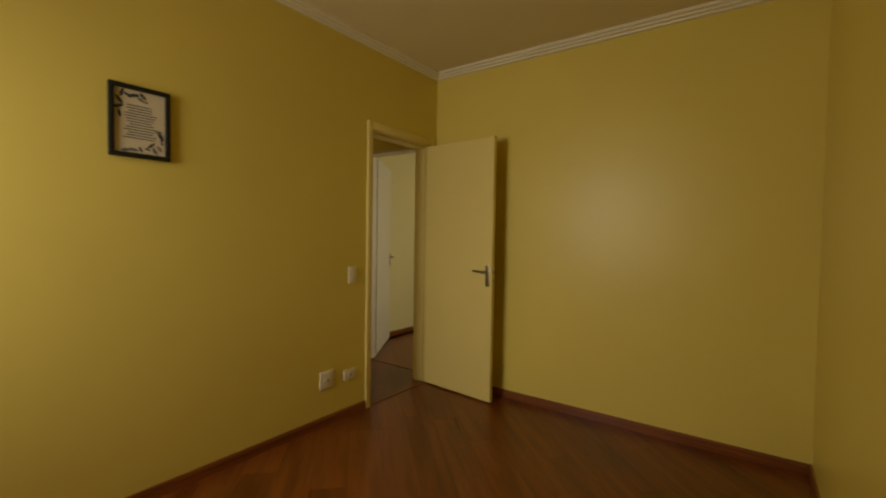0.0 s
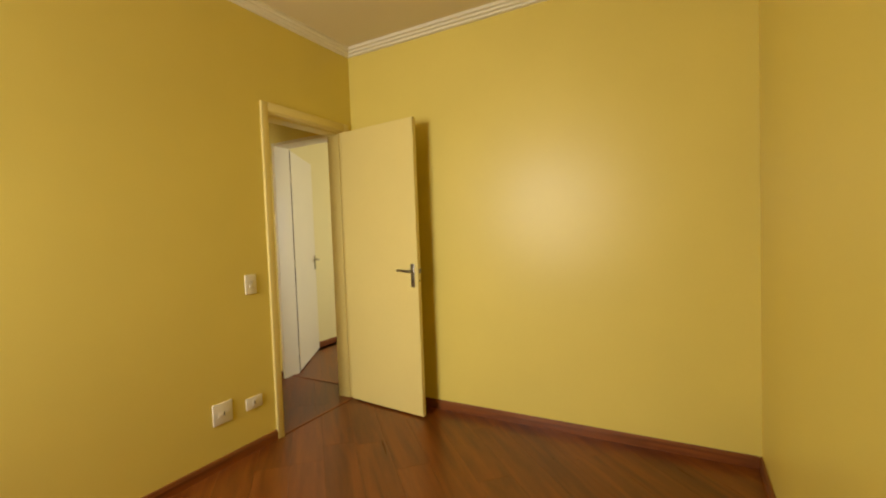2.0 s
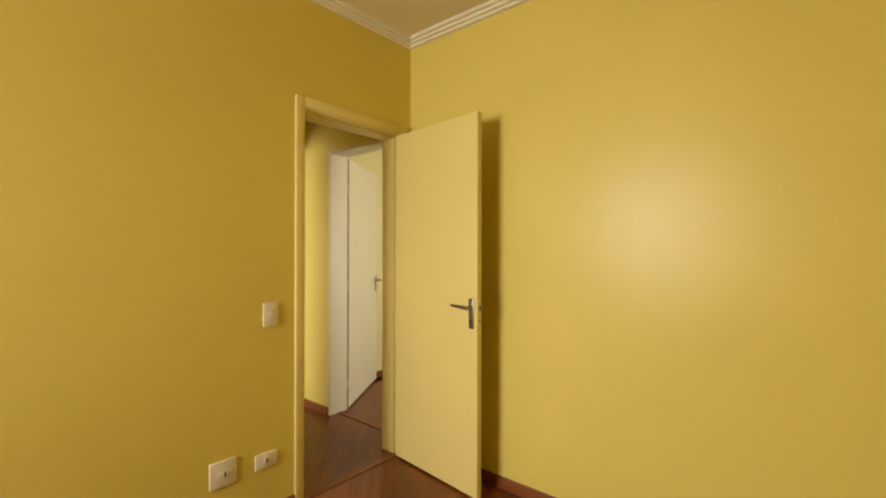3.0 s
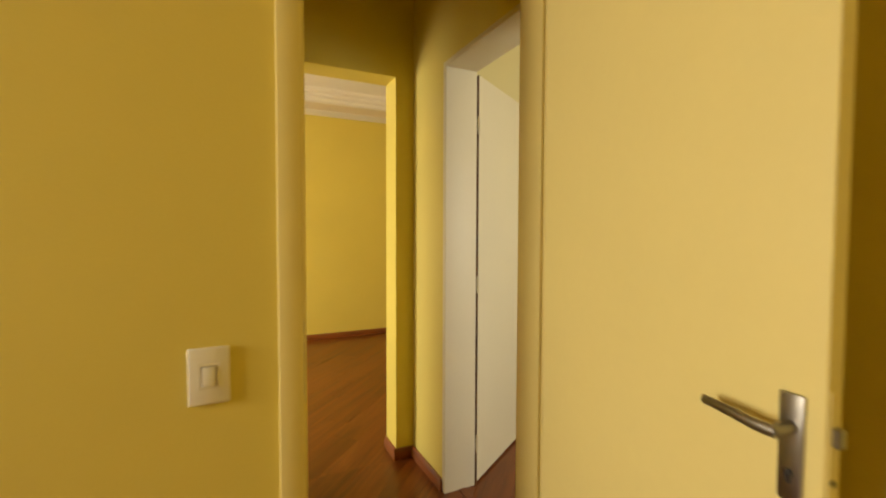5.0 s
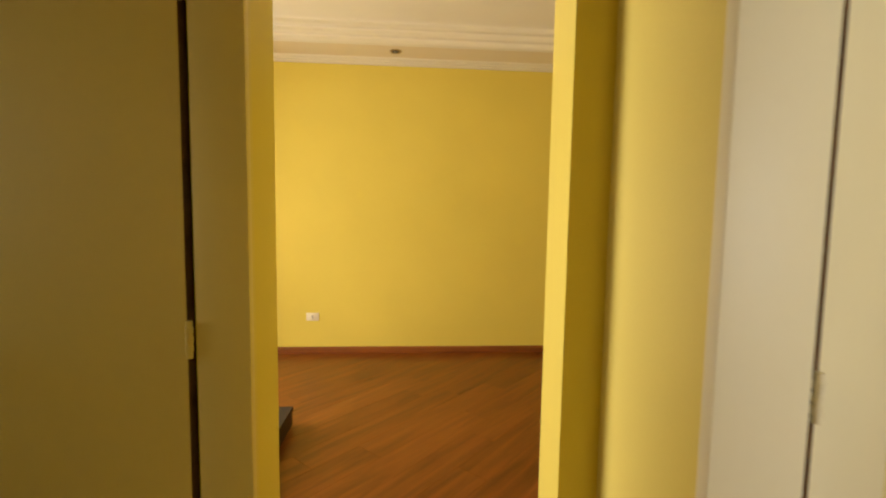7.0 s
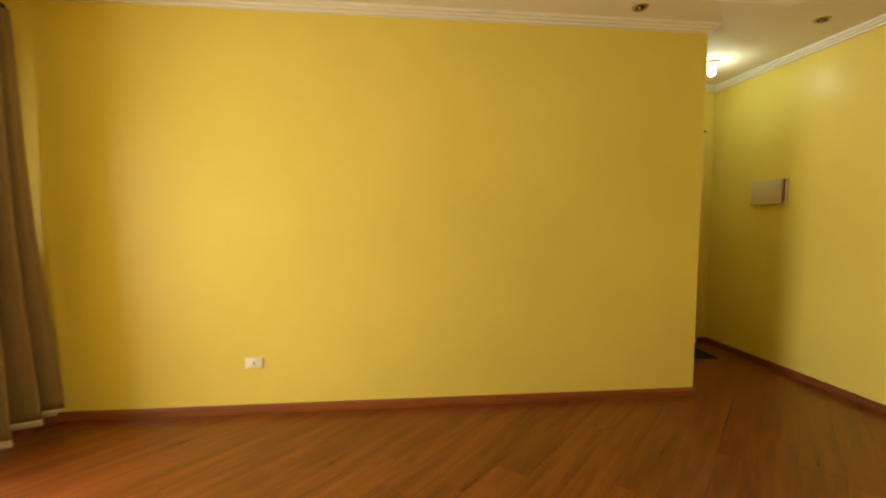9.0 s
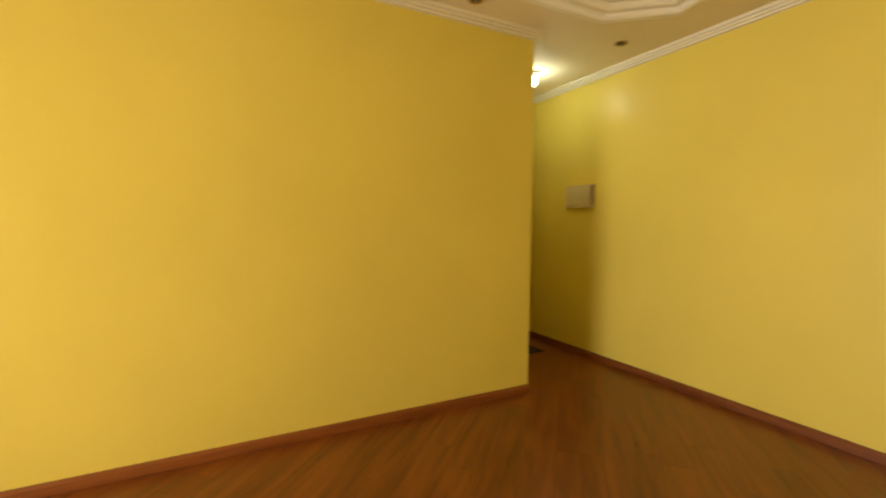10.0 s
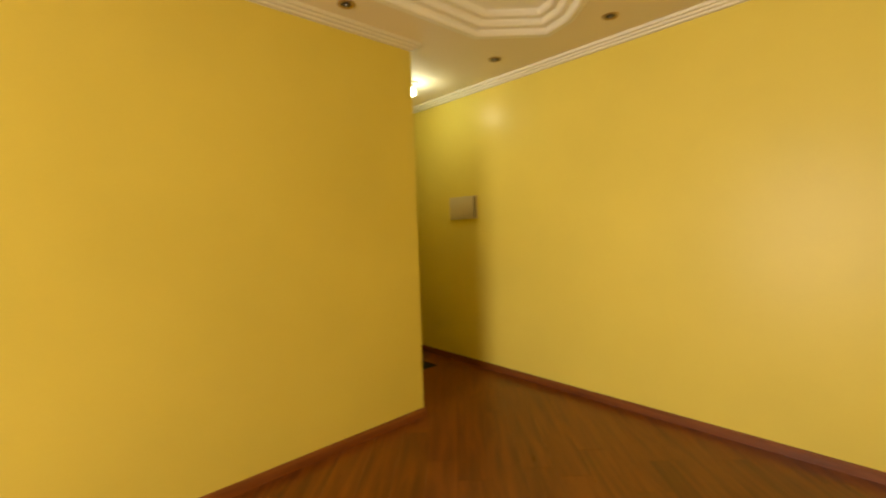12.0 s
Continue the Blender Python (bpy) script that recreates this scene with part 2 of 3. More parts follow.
# ---- ceilings and mouldings ----
C1 = 2.785
structure("ceiling_bedroom", boxes((-3.2, XE, YS, 0, C1, C1 + 0.05)), CEIL, "cream painted flat ceiling", "ceiling")
structure("ceiling_hall", boxes((-0.03, XE, 0.15, 1.345, C1, C1 + 0.05)), CEIL, "cream painted flat ceiling", "ceiling")
structure("ceiling_room", boxes((1.04, 3.9, -1.6, 1.445, C1, C1 + 0.05)), CEIL, "cream painted flat ceiling", "ceiling")
structure("ceiling_bathroom", boxes((-1.9, -0.15, 0.15, 1.345, C1, C1 + 0.05)), CEIL, "cream painted flat ceiling", "ceiling")
BED = [(-3.2, YS), (XE, YS), (XE, 0), (-3.2, 0)]
LIV = [(-2.2, 1.517), (1.2, 1.517), (1.2, 1.755), (XR, 1.755), (XR, 5.82), (2.70, 5.82), (2.70, YN), (-2.2, YN)]
C2 = 2.80
# half of the recess, from the middle of its curved side round to the straight one
HALF = [(2.10, 2.80), (2.45, 2.88), (2.74, 3.00), (2.98, 3.15), (3.19, 3.32), (3.34, 3.50), (3.42, 3.75), (3.02, 4.11)]
TRAY = HALF + [(1.65 - x, y) for x, y in reversed(HALF)]


def cornice(name, poly, z0, z1, out, label):
    return structure(name, sweep(poly, [(-0.002, z0), *ribs(0.004, z0, out, z1 - 0.006, 3, 0.008), (out, z1 + 0.01)]), PLASTER, label, "cornice", True)


cornice("cornice_bedroom", BED, 2.727, C1, 0.062, "white ribbed plaster cornice round the bedroom ceiling")
cornice("cornice_living", LIV, 2.742, C2, 0.062, "white ribbed plaster cornice round the living room ceiling")


def ring_ceiling():
    bm = bmesh.new()
    outer = [bm.verts.new((x, y, C2)) for x, y in LIV]
    inner = [bm.verts.new((x, y, C2)) for x, y in TRAY]
    edges = [bm.edges.new((r[i], r[(i + 1) % len(r)])) for r in (outer, inner) for i in range(len(r))]
    bmesh.ops.triangle_fill(bm, edges=edges, use_beauty=True)
    return bm


structure("ceiling_living", ring_ceiling(), CEIL, "cream lowered plaster ceiling with a chamfered and curved recess", "ceiling")
structure("ceiling_tray", sweep(TRAY, [(0, C2), (0.0, C2 - 0.004), *ribs(0.004, C2 - 0.004, 0.19, C2 + 0.115, 3, 0.022), (0.21, C2 + 0.12)], True), PLASTER,
          "white stepped plaster moulding of the ceiling recess", "moulding", True)

# ---- skirting ----


def skirting(name, a, b, nx, ny, mat_=None):
    """A board from a to b whose face looks along (nx, ny)."""
    bm = bmesh.new()
    prof = [(0, 0), (0.016, 0), (0.016, 0.047), (0.013, 0.051), (0.013, 0.058), (0.009, 0.064), (0, 0.064)]
    ends = []
    for p in (a, b):
        ends.append([bm.verts.new((p[0] + nx * d, p[1] + ny * d, z)) for d, z in prof])
    n = len(prof)
    for i in range(n):
        bm.faces.new((ends[0][i], ends[0][(i + 1) % n], ends[1][(i + 1) % n], ends[1][i]))
    bm.faces.new(ends[0])
    bm.faces.new(list(reversed(ends[1])))
    return structure(name, bm, SKIRT_X if ny else SKIRT_Y, "reddish wood skirting board along the wall", "skirting board")


skirting("baseboard_bedroom_north", (-3.184, 0), (0.0, 0), 0, -1)
skirting("baseboard_bedroom_east", (XE, YS + 0.016), (XE, -0.016), -1, 0)
skirting("baseboard_bedroom_south", (-3.184, YS), (XE, YS), 0, 1)
skirting("baseboard_bedroom_west", (-3.2, YS), (-3.2, 0), 1, 0)
skirting("baseboard_hall_west", (-0.03, 0.15), (-0.03, 0.57), 1, 0)
skirting("baseboard_hall_east", (XE, 0.945), (XE, 1.329), -1, 0)
skirting("baseboard_hall_north", (0.748, 1.345), (XE, 1.345), 0, -1)
skirting("baseboard_opening_east", (0.764, 1.345), (0.764, 1.517), -1, 0)
skirting("baseboard_opening_west", (-0.03, 1.345), (-0.03, 1.517), 1, 0)
skirting("baseboard_living_south", (0.764, 1.517), (1.2, 1.517), 0, 1)
skirting("baseboard_living_southeast", (1.2, 1.755), (XR - 0.016, 1.755), 0, 1)
skirting("baseboard_living_southwest", (-2.184, 1.517), (-0.03, 1.517), 0, 1)
skirting("baseboard_living_north", (-2.184, YN), (2.70 + 0.016, YN), 0, -1)
skirting("baseboard_living_east", (XR, 1.755), (XR, 5.82), -1, 0)
skirting("baseboard_entry_west", (2.70, YN), (2.70, 5.82), 1, 0)
skirting("baseboard_entry_north", (3.71, 5.82), (XR - 0.016, 5.82), 0, -1)
skirting("baseboard_living_west", (-2.2, 3.95), (-2.2, YN - 0.016), 1, 0)
skirting("baseboard_room_north", (1.043, 1.445), (3.9, 1.445), 0, -1)
skirting("baseboard_room_east", (3.9, -1.6), (3.9, 1.429), -1, 0)

# ---- doors ----


def lever_handle(parent, x, y, z, side, flip):
    """A lever on a long plate on the leaf's face at y; side is the way that the face looks, flip the way that the lever points."""
    bm = box(bmesh.new(), x - 0.017, x + 0.017, min(y, y + side * 0.007), max(y, y + side * 0.007), z - 0.115, z + 0.05, 0.003)
    plate = part("handle_plate", bm, METAL, parent, "brushed metal handle plate", True)
    bm = bmesh.new()
    cyl(bm, 0.010, 0.009, 0.045, pose(x, y + side * 0.028, z, 90))
    pts = [Vector((x + flip * d, y + side * (0.048 + o), z + h)) for d, o, h in
           ((-0.006, 0, 0), (0.02, 0.004, 0.001), (0.05, 0.003, 0.004), (0.085, 0, 0.006), (0.115, -0.006, 0.005))]
    rings = []
    for k, p in enumerate(pts):
        r = 0.010 - 0.0006 * k
        rings.append([bm.verts.new(p + Vector((0, 0.7 * r * math.cos(a), r * math.sin(a)))) for a in [j * math.tau / 10 for j in range(10)]])
    for a, b in zip(rings, rings[1:]):
        for j in range(10):
            bm.faces.new((a[j], a[(j + 1) % 10], b[(j + 1) % 10], b[j]))
    bm.faces.new(rings[0])
    bm.faces.new(list(reversed(rings[-1])))
    part("lever", bm, METAL, plate, "", True)
    bm = cyl(bmesh.new(), 0.006, 0.006, 0.003, pose(x, y + side * 0.0085, z - 0.07, 90), 12)
    box(bm, x - 0.0025, x + 0.0025, y + side * 0.0085 - 0.0015, y + side * 0.0085 + 0.0015, z - 0.085, z - 0.07)
    part("keyhole", bm, DARKHOLE, plate)


def door_leaf(name, m, width, height, material, label, bare=True, hinge_side=1):
    """A flush door: hinge line at the origin, leaf along +x, faces at y=0 and y=-0.035. bare: browns the hinge edge as
    the gap's shade.
    """
    d = thing(name, m, label, "door", kind="structure")
    part("leaf", box(bmesh.new(), 0.003, width, -0.035, 0, 0.012, height, 0.002, 1), material, d)
    for z in (0.22, 1.06, 1.88):
        bm = cyl(bmesh.new(), 0.0075, 0.0075, 0.09, pose(-0.004, hinge_side * 0.004 - (0.035 if hinge_side < 0 else 0), z), 12)
        box(bm, 0.002, 0.03, hinge_side * 0.0008 - (0.035 if hinge_side < 0 else 0) - 0.001, hinge_side * 0.0008 - (0.035 if hinge_side < 0 else 0) + 0.001, z - 0.045, z + 0.045)
        for k in (-0.022, 0.0, 0.022):
            cyl(bm, 0.0095, 0.0095, 0.014, pose(-0.004, hinge_side * 0.004 - (0.035 if hinge_side < 0 else 0), z + k), 12)
        part("hinge", bm, material, d, "painted steel hinge", True)
    lever_handle(d, width - 0.042, 0, 1.045, 1, -1)
    lever_handle(d, width - 0.042, -0.035, 1.045, -1, -1)
    # thin strip on the hinge edge; its brown is the gap's shade, painted in
    part("hinge_edge", boxes((0.0015, 0.003, -0.0345, -0.0005, 0.014, height - 0.002)), GAP_SHADE if bare else material, d, "thin brown edge strip standing in for shade in the hinge gap" if bare else "")
    latch = part("latch_plate", box(bmesh.new(), width, width + 0.0015, -0.028, -0.007, 0.95, 1.11), material, d, "latch plate painted over")
    part("latch_bolt", box(bmesh.new(), width + 0.001, width + 0.012, -0.025, -0.010, 1.030, 1.058, 0.002, 1), METAL, latch, "dull metal latch bolt")
    part("deadbolt_hole", boxes((width + 0.001, width + 0.002, -0.024, -0.011, 0.972, 0.980)), DARKHOLE, latch)
    return d


def door_frame(name, rows, material, label):
    d = thing(name, pose(0, 0, 0), label, "door frame", kind="structure")
    for kind, r in rows:
        part(kind, box(bmesh.new(), *r, 0.003, 2), material, d, "", True)
    return d


# bedroom doorway
door_frame("door_frame_1", [
    ("jamb", (0.03, 0.055, -0.006, 0.156, 0, 2.15)), ("jamb", (0.765, 0.79, -0.006, 0.156, 0, 2.15)), ("head", (0.055, 0.765, -0.006, 0.156, 2.12, 2.15)),
    ("stop", (0.055, 0.067, 0.036, 0.15, 0, 2.12)), ("stop", (0.753, 0.765, 0.036, 0.15, 0, 2.12)), ("stop", (0.067, 0.753, 0.036, 0.15, 2.108, 2.12)),
    ("casing", (0.0, 0.05, -0.018, 0, 0, 2.185)), ("casing", (0.77, 0.82, -0.018, 0, 0, 2.185)), ("casing", (0.05, 0.77, -0.018, 0, 2.128, 2.185)),
    ("casing", (0.0, 0.05, 0.15, 0.164, 0, 2.185)), ("casing", (0.77, 0.82, 0.15, 0.164, 0, 2.185)), ("casing", (0.05, 0.77, 0.15, 0.164, 2.128, 2.185)),
], DOOR, "cream painted wooden door frame of the bedroom")
door_leaf("door_1", pose(0.766, -0.014, 0, 0, 0, -96.0), 0.714, 2.11, DOOR, "open cream flush bedroom door with metal lever handle", False)

strike = thing("strike_plate", pose(0, 0, 0), "small metal strike plate on the bedroom door jamb", "strike plate")
part("plate", boxes((0.0545, 0.057, 0.003, 0.030, 0.94, 1.13), bevel=0.0008), METAL, strike)
part("latch_hole", boxes((0.056, 0.0576, 0.009, 0.023, 1.015, 1.06)), DARKHOLE, strike)

# room across the hall
door_frame("door_frame_2", [
    ("jamb", (XE - 0.003, 1.046, 0.915, 0.945, 0, 2.17)), ("jamb", (XE - 0.003, 1.046, 0.20, 0.225, 0, 2.17)), ("head", (XE - 0.003, 1.046, 0.225, 0.915, 2.145, 2.17)),
], DOOR_WHITE, "cream painted wooden door frame beside the hall")
door_leaf("door_2", pose(1.042, 0.951, 0, 0, 0, 33.0), 0.86, 2.135, DOOR_WHITE, "open white flush door with metal lever handle", True, -1)

# bathroom
door_frame("door_frame_3", [
    ("jamb", (-0.150, -0.024, 1.29, 1.315, 0, 2.13)), ("jamb", (-0.150, -0.024, 0.62, 0.645, 0, 2.13)), ("head", (-0.150, -0.024, 0.645, 1.29, 2.105, 2.13)),
    ("casing", (-0.03, -0.016, 0.575, 0.64, 0, 2.17)),
], DOOR, "cream painted wooden bathroom door frame")
door_leaf("door_3", pose(-0.168, 1.292, 0, 0, 0, 180.0), 0.63, 2.10, DOOR, "open cream flush bathroom door")

# entry
door_frame("door_frame_4", [
    ("jamb", (2.73, 2.755, 5.814, 5.97, 0, 2.15)), ("jamb", (3.545, 3.57, 5.814, 5.97, 0, 2.15)), ("head", (2.755, 3.545, 5.814, 5.97, 2.12, 2.15)),
    ("casing", (3.55, 3.71, 5.804, 5.82, 0, 2.31)), ("casing", (2.72, 2.75, 5.804, 5.82, 0, 2.31)), ("casing", (2.75, 3.55, 5.804, 5.82, 2.125, 2.31)),
], DOOR, "cream painted wooden entry door frame")
entry = door_leaf("door_4", pose(2.758, 5.876, 0), 0.785, 2.11, DOOR, "closed cream flush entry door", False)
part("peephole", cyl(bmesh.new(), 0.012, 0.010, 0.008, pose(0.40, -0.038, 1.60, 90), 16), BRASS, entry, "", True)

# thresholds
structure("threshold_bedroom", boxes((0.055, 0.765, -0.004, 0.03, 0.0, 0.006), bevel=0.002), SKIRT_X, "narrow dark wood threshold strip", "threshold")
structure("threshold_room", boxes((0.95, 0.985, 0.225, 0.915, 0.0, 0.006), bevel=0.002), SKIRT_Y, "narrow dark wood threshold strip", "threshold")

# ---- switches and sockets ----


def wall_plate(name, m, w, h, inserts, label, category):
    """A plate on a wall: x along the wall, z up, front looking along -y."""
    d = thing(name, m, label, category)
    part("plate", box(bmesh.new(), -w / 2, w / 2, -0.009, 0, -h / 2, h / 2, 0.004, 3), PLASTIC, d, "", True)
    for kind, x, z, iw, ih in inserts:
        if kind == "rocker":
            part("insert", box(bmesh.new(), x - iw * 0.85, x + iw * 0.85, -0.0096, -0.008, z - ih * 0.72, z + ih * 0.72, 0.0006, 1), PLASTIC, d)
            part("recess", boxes((x - iw / 2 - 0.0014, x + iw / 2 + 0.0014, -0.0099, -0.009, z - ih / 2 - 0.0014, z + ih / 2 + 0.0014)), DARKHOLE, d, "dark gap round the rocker")
            bm = box(bmesh.new(), x - iw / 2, x + iw / 2, -0.0125, -0.009, z - ih / 2, z + ih / 2, 0.001, 2)
            for v in bm.verts:
                if v.co.y < -0.011:
                    v.co.y += 0.09 * (v.co.z - z)
            part("rocker", bm, PLASTIC, d, "", True)
        else:
            s = part("socket", box(bmesh.new(), x - iw / 2, x + iw / 2, -0.0115, -0.008, z - ih / 2, z + ih / 2, 0.002, 2), PLASTIC, d, "", True)
            part("slot", box(bmesh.new(), x - 0.0032, x + 0.0032, -0.0121, -0.011, z - 0.012, z + 0.012, 0.0004, 1), DARKHOLE, s, "dark pin slot")
    return d


wall_plate("light_switch", pose(-0.136, 0, 1.032), 0.078, 0.12, [("rocker", 0, 0, 0.026, 0.040)], "ivory plastic light switch on the bedroom wall", "light switch")
wall_plate("wall_socket", pose(-0.366, 0, 0.316), 0.122, 0.122, [("socket", 0.006, -0.004, 0.074, 0.03)],
           "large square ivory wall socket plate above the skirting", "wall socket")
wall_plate("wall_socket", pose(-0.156, 0, 0.302), 0.115, 0.075, [("socket", 0, 0, 0.03, 0.044)], "small ivory wall socket above the skirting", "wall socket")
wall_plate("wall_socket", pose(-0.30, YS, 0.33, 0, 0, 180), 0.115, 0.075, [("socket", 0, 0, 0.03, 0.044)], "small ivory wall socket above the skirting", "wall socket")
wall_plate("light_switch", pose(-0.03, 0.38, 1.063, 0, 0, 90), 0.078, 0.12, [("rocker", 0, 0, 0.026, 0.040)], "ivory plastic light switch in the hall", "light switch")
wall_plate("wall_socket", pose(-0.591, YN, 0.361), 0.12, 0.078, [("socket", 0, 0, 0.045, 0.044)], "white wall socket on the living room wall", "wall socket")

# ---- framed print ----


def framed_print(m, w, h):
    d = thing("picture_frame", m, "black framed print with lines of writing and dark leaves", "picture frame")
    b = 0.022
    for r in ((-w / 2, w / 2, h / 2 - b, h / 2), (-w / 2, w / 2, -h / 2, -h / 2 + b), (-w / 2, -w / 2 + b, -h / 2 + b, h / 2 - b), (w / 2 - b, w / 2, -h / 2 + b, h / 2 - b)):
        part("frame_bar", box(bmesh.new(), r[0], r[1], -0.022, 0, r[2], r[3], 0.003, 2), BLACK, d, "", True)
    paper = part("print", box(bmesh.new(), -w / 2 + b, w / 2 - b, -0.010, -0.002, -h / 2 + b, h / 2 - b), PAPER, d, "cream printed sheet")
    rnd = random.Random(4)
    for k in range(13):
        z = 0.075 - 0.0125 * k
        half = rnd.uniform(0.045, 0.068)
        x = rnd.uniform(-0.006, 0.006)
        part("text_line", box(bmesh.new(), x - half, x + half, -0.0112, -0.010, z - 0.0026, z + 0.0026), INK_SOFT, paper)
    spots = [(-0.075, 0.125), (-0.05, 0.118), (-0.025, 0.122), (-0.085, 0.09), (-0.09, 0.06), (-0.085, 0.03), (0.0, 0.108), (0.02, 0.10), (0.01, 0.125),
             (0.085, -0.05), (0.09, -0.08), (0.08, -0.11), (0.06, -0.125), (0.03, -0.12), (0.045, -0.10), (0.0, -0.125), (-0.03, -0.13), (-0.06, -0.135), (0.075, -0.03)]
    for x, z in spots:
        bm = bmesh.new()
        a0, ln = rnd.uniform(0, 180), rnd.uniform(0.012, 0.024)
        vs = [bm.verts.new((ln * math.cos(j * math.tau / 10), 0, 0.36 * ln * math.sin(j * math.tau / 10))) for j in range(10)]
        bmesh.ops.extrude_face_region(bm, geom=[bm.faces.new(vs)])
        for i, v in enumerate(bm.verts):
            v.co.y = -0.0100 if i < 10 else -0.0114
        bmesh.ops.transform(bm, matrix=pose(x, 0, z, 0, a0, 0), verts=bm.verts)
        part("printed_leaf", bm, INK if rnd.random() < 0.6 else INK_SOFT, paper)
    return d


framed_print(pose(-1.486, 0, 1.84), 0.255, 0.335)

# ---- electrical panel ----
panel = thing("electrical_panel", pose(XR, 5.07, 1.627, 0, 0, -90), "beige plastic electrical panel with a hinged cover", "electrical panel")
part("back_box", box(bmesh.new(), -0.187, 0.187, -0.022, 0, -0.116, 0.116, 0.004, 2), BEIGE, panel, "", True)
part("cover", box(bmesh.new(), -0.180, 0.155, -0.036, -0.022, -0.080, 0.110, 0.004, 2), BEIGE, panel, "hinged cover", True)
part("lower_strip", box(bmesh.new(), -0.180, 0.155, -0.033, -0.022, -0.111, -0.085, 0.003, 2), BEIGE, panel, "", True)
bm = box(bmesh.new(), 0.166, 0.178, -0.030, -0.022, -0.095, 0.105, 0.002, 1)
part("side_slot", bm, DARKHOLE, panel, "dark recess at the side")

# ---- lamps ----


def downlight(x, y):
    d = thing("downlight", pose(x, y, C2), "small round recessed downlight with a brass ring", "downlight", "downlights of the living room")
    bm = bmesh.new()
    prof = [(0.052, 0.0), (0.052, -0.005), (0.046, -0.009), (0.036, -0.007), (0.030, 0.0), (0.028, 0.012)]
    rings = [[bm.verts.new((r * math.cos(j * math.tau / 28), r * math.sin(j * math.tau / 28), z)) for j in range(28)] for r, z in prof]
    for a, b in zip(rings, rings[1:]):
        for j in range(28):
            bm.faces.new((a[j], a[(j + 1) % 28], b[(j + 1) % 28], b[j]))
    part("ring", bm, BRASS, d, "", True)
    part("lamp_face", cyl(bmesh.new(), 0.030, 0.030, 0.004, pose(0, 0, -0.0025)), DARKHOLE, d)
    bm = bmesh.new()
    bmesh.ops.create_uvsphere(bm, u_segments=16, v_segments=8, radius=0.014, matrix=pose(0, 0, -0.006))
    part("lamp_capsule", bm, METAL, d, "", True)
    return d


for sx, sy in ((0.197, 4.24), (2.045, 4.25), (3.435, 4.275), (3.47, 3.305)):
    downlight(sx, sy)

lamp = thing("ceiling_lamp", pose(3.26, 5.145, C2), "lit bare bulb in a white ceiling socket", "ceiling lamp")
bm = cyl(bmesh.new(), 0.062, 0.055, 0.016, pose(0, 0, -0.008))
part("ceiling_rose", bm, PLASTIC, lamp, "", True)
bm = cyl(bmesh.new(), 0.022, 0.026, 0.028, pose(0, 0, -0.028))
part("socket", bm, PLASTIC, lamp, "", True)
bm = bmesh.new()
prof = [(0.012, -0.04), (0.016, -0.052), (0.026, -0.068), (0.031, -0.09), (0.027, -0.110), (0.014, -0.123), (0.001, -0.127)]
rings = [[bm.verts.new((r * math.cos(j * math.tau / 20), r * math.sin(j * math.tau / 20), z)) for j in range(20)] for r, z in prof]
for a, b in zip(rings, rings[1:]):
    for j in range(20):
        bm.faces.new((a[j], a[(j + 1) % 20], b[(j + 1) % 20], b[j]))
bulb = part("bulb", bm, GLOW, lamp, "glowing white bulb", True)
pl = bpy.data.lights.new("bulb_light", "POINT")
pl.energy, pl.shadow_soft_size, pl.color = 5.4, 0.07, (0.78, 1.0, 1.08)
new("bulb_light", pl).matrix_world = pose(3.26, 5.145, C2 - 0.16)

hook = thing("wall_hook", pose(3.70, 5.804, 2.318), "small dark metal hook above the entry door frame", "hook")
part("plate", boxes((-0.022, 0.022, -0.004, 0.016, -0.008, 0.010), bevel=0.002), BLACK, hook)
part("prong", boxes((-0.020, -0.008, -0.030, -0.004, -0.006, 0.002), bevel=0.002), BLACK, hook)

# pendant over the low platform
pend = thing("pendant_lamp", pose(-0.385, 2.66, 2.565), "unlit white pendant lamp with a flared shade", "pendant lamp")
bm = bmesh.new()
prof = [(0.117, 0.0), (0.12, 0.0), (0.12, 0.06), (0.03, 0.195), (0.015, 0.203), (0.015, 0.198), (0.027, 0.190), (0.116, 0.058), (0.117, 0.0)]
rings = [[bm.verts.new((r * math.cos(j * math.tau / 36), r * math.sin(j * math.tau / 36), z)) for j in range(36)] for r, z in prof]
for a, b in zip(rings, rings[1:]):
    for j in range(36):
        bm.faces.new((a[j], a[(j + 1) % 36], b[(j + 1) % 36], b[j]))
part("shade", bm, PLASTER, pend, "", True)
part("stem", cyl(bmesh.new(), 0.016, 0.016, 0.022, pose(0, 0, 0.208), 12), PLASTIC, pend, "", True)
part("ceiling_rose", cyl(bmesh.new(), 0.045, 0.05, 0.018, pose(0, 0, 0.226)), PLASTIC, pend, "", True)

# ---- curtain ----


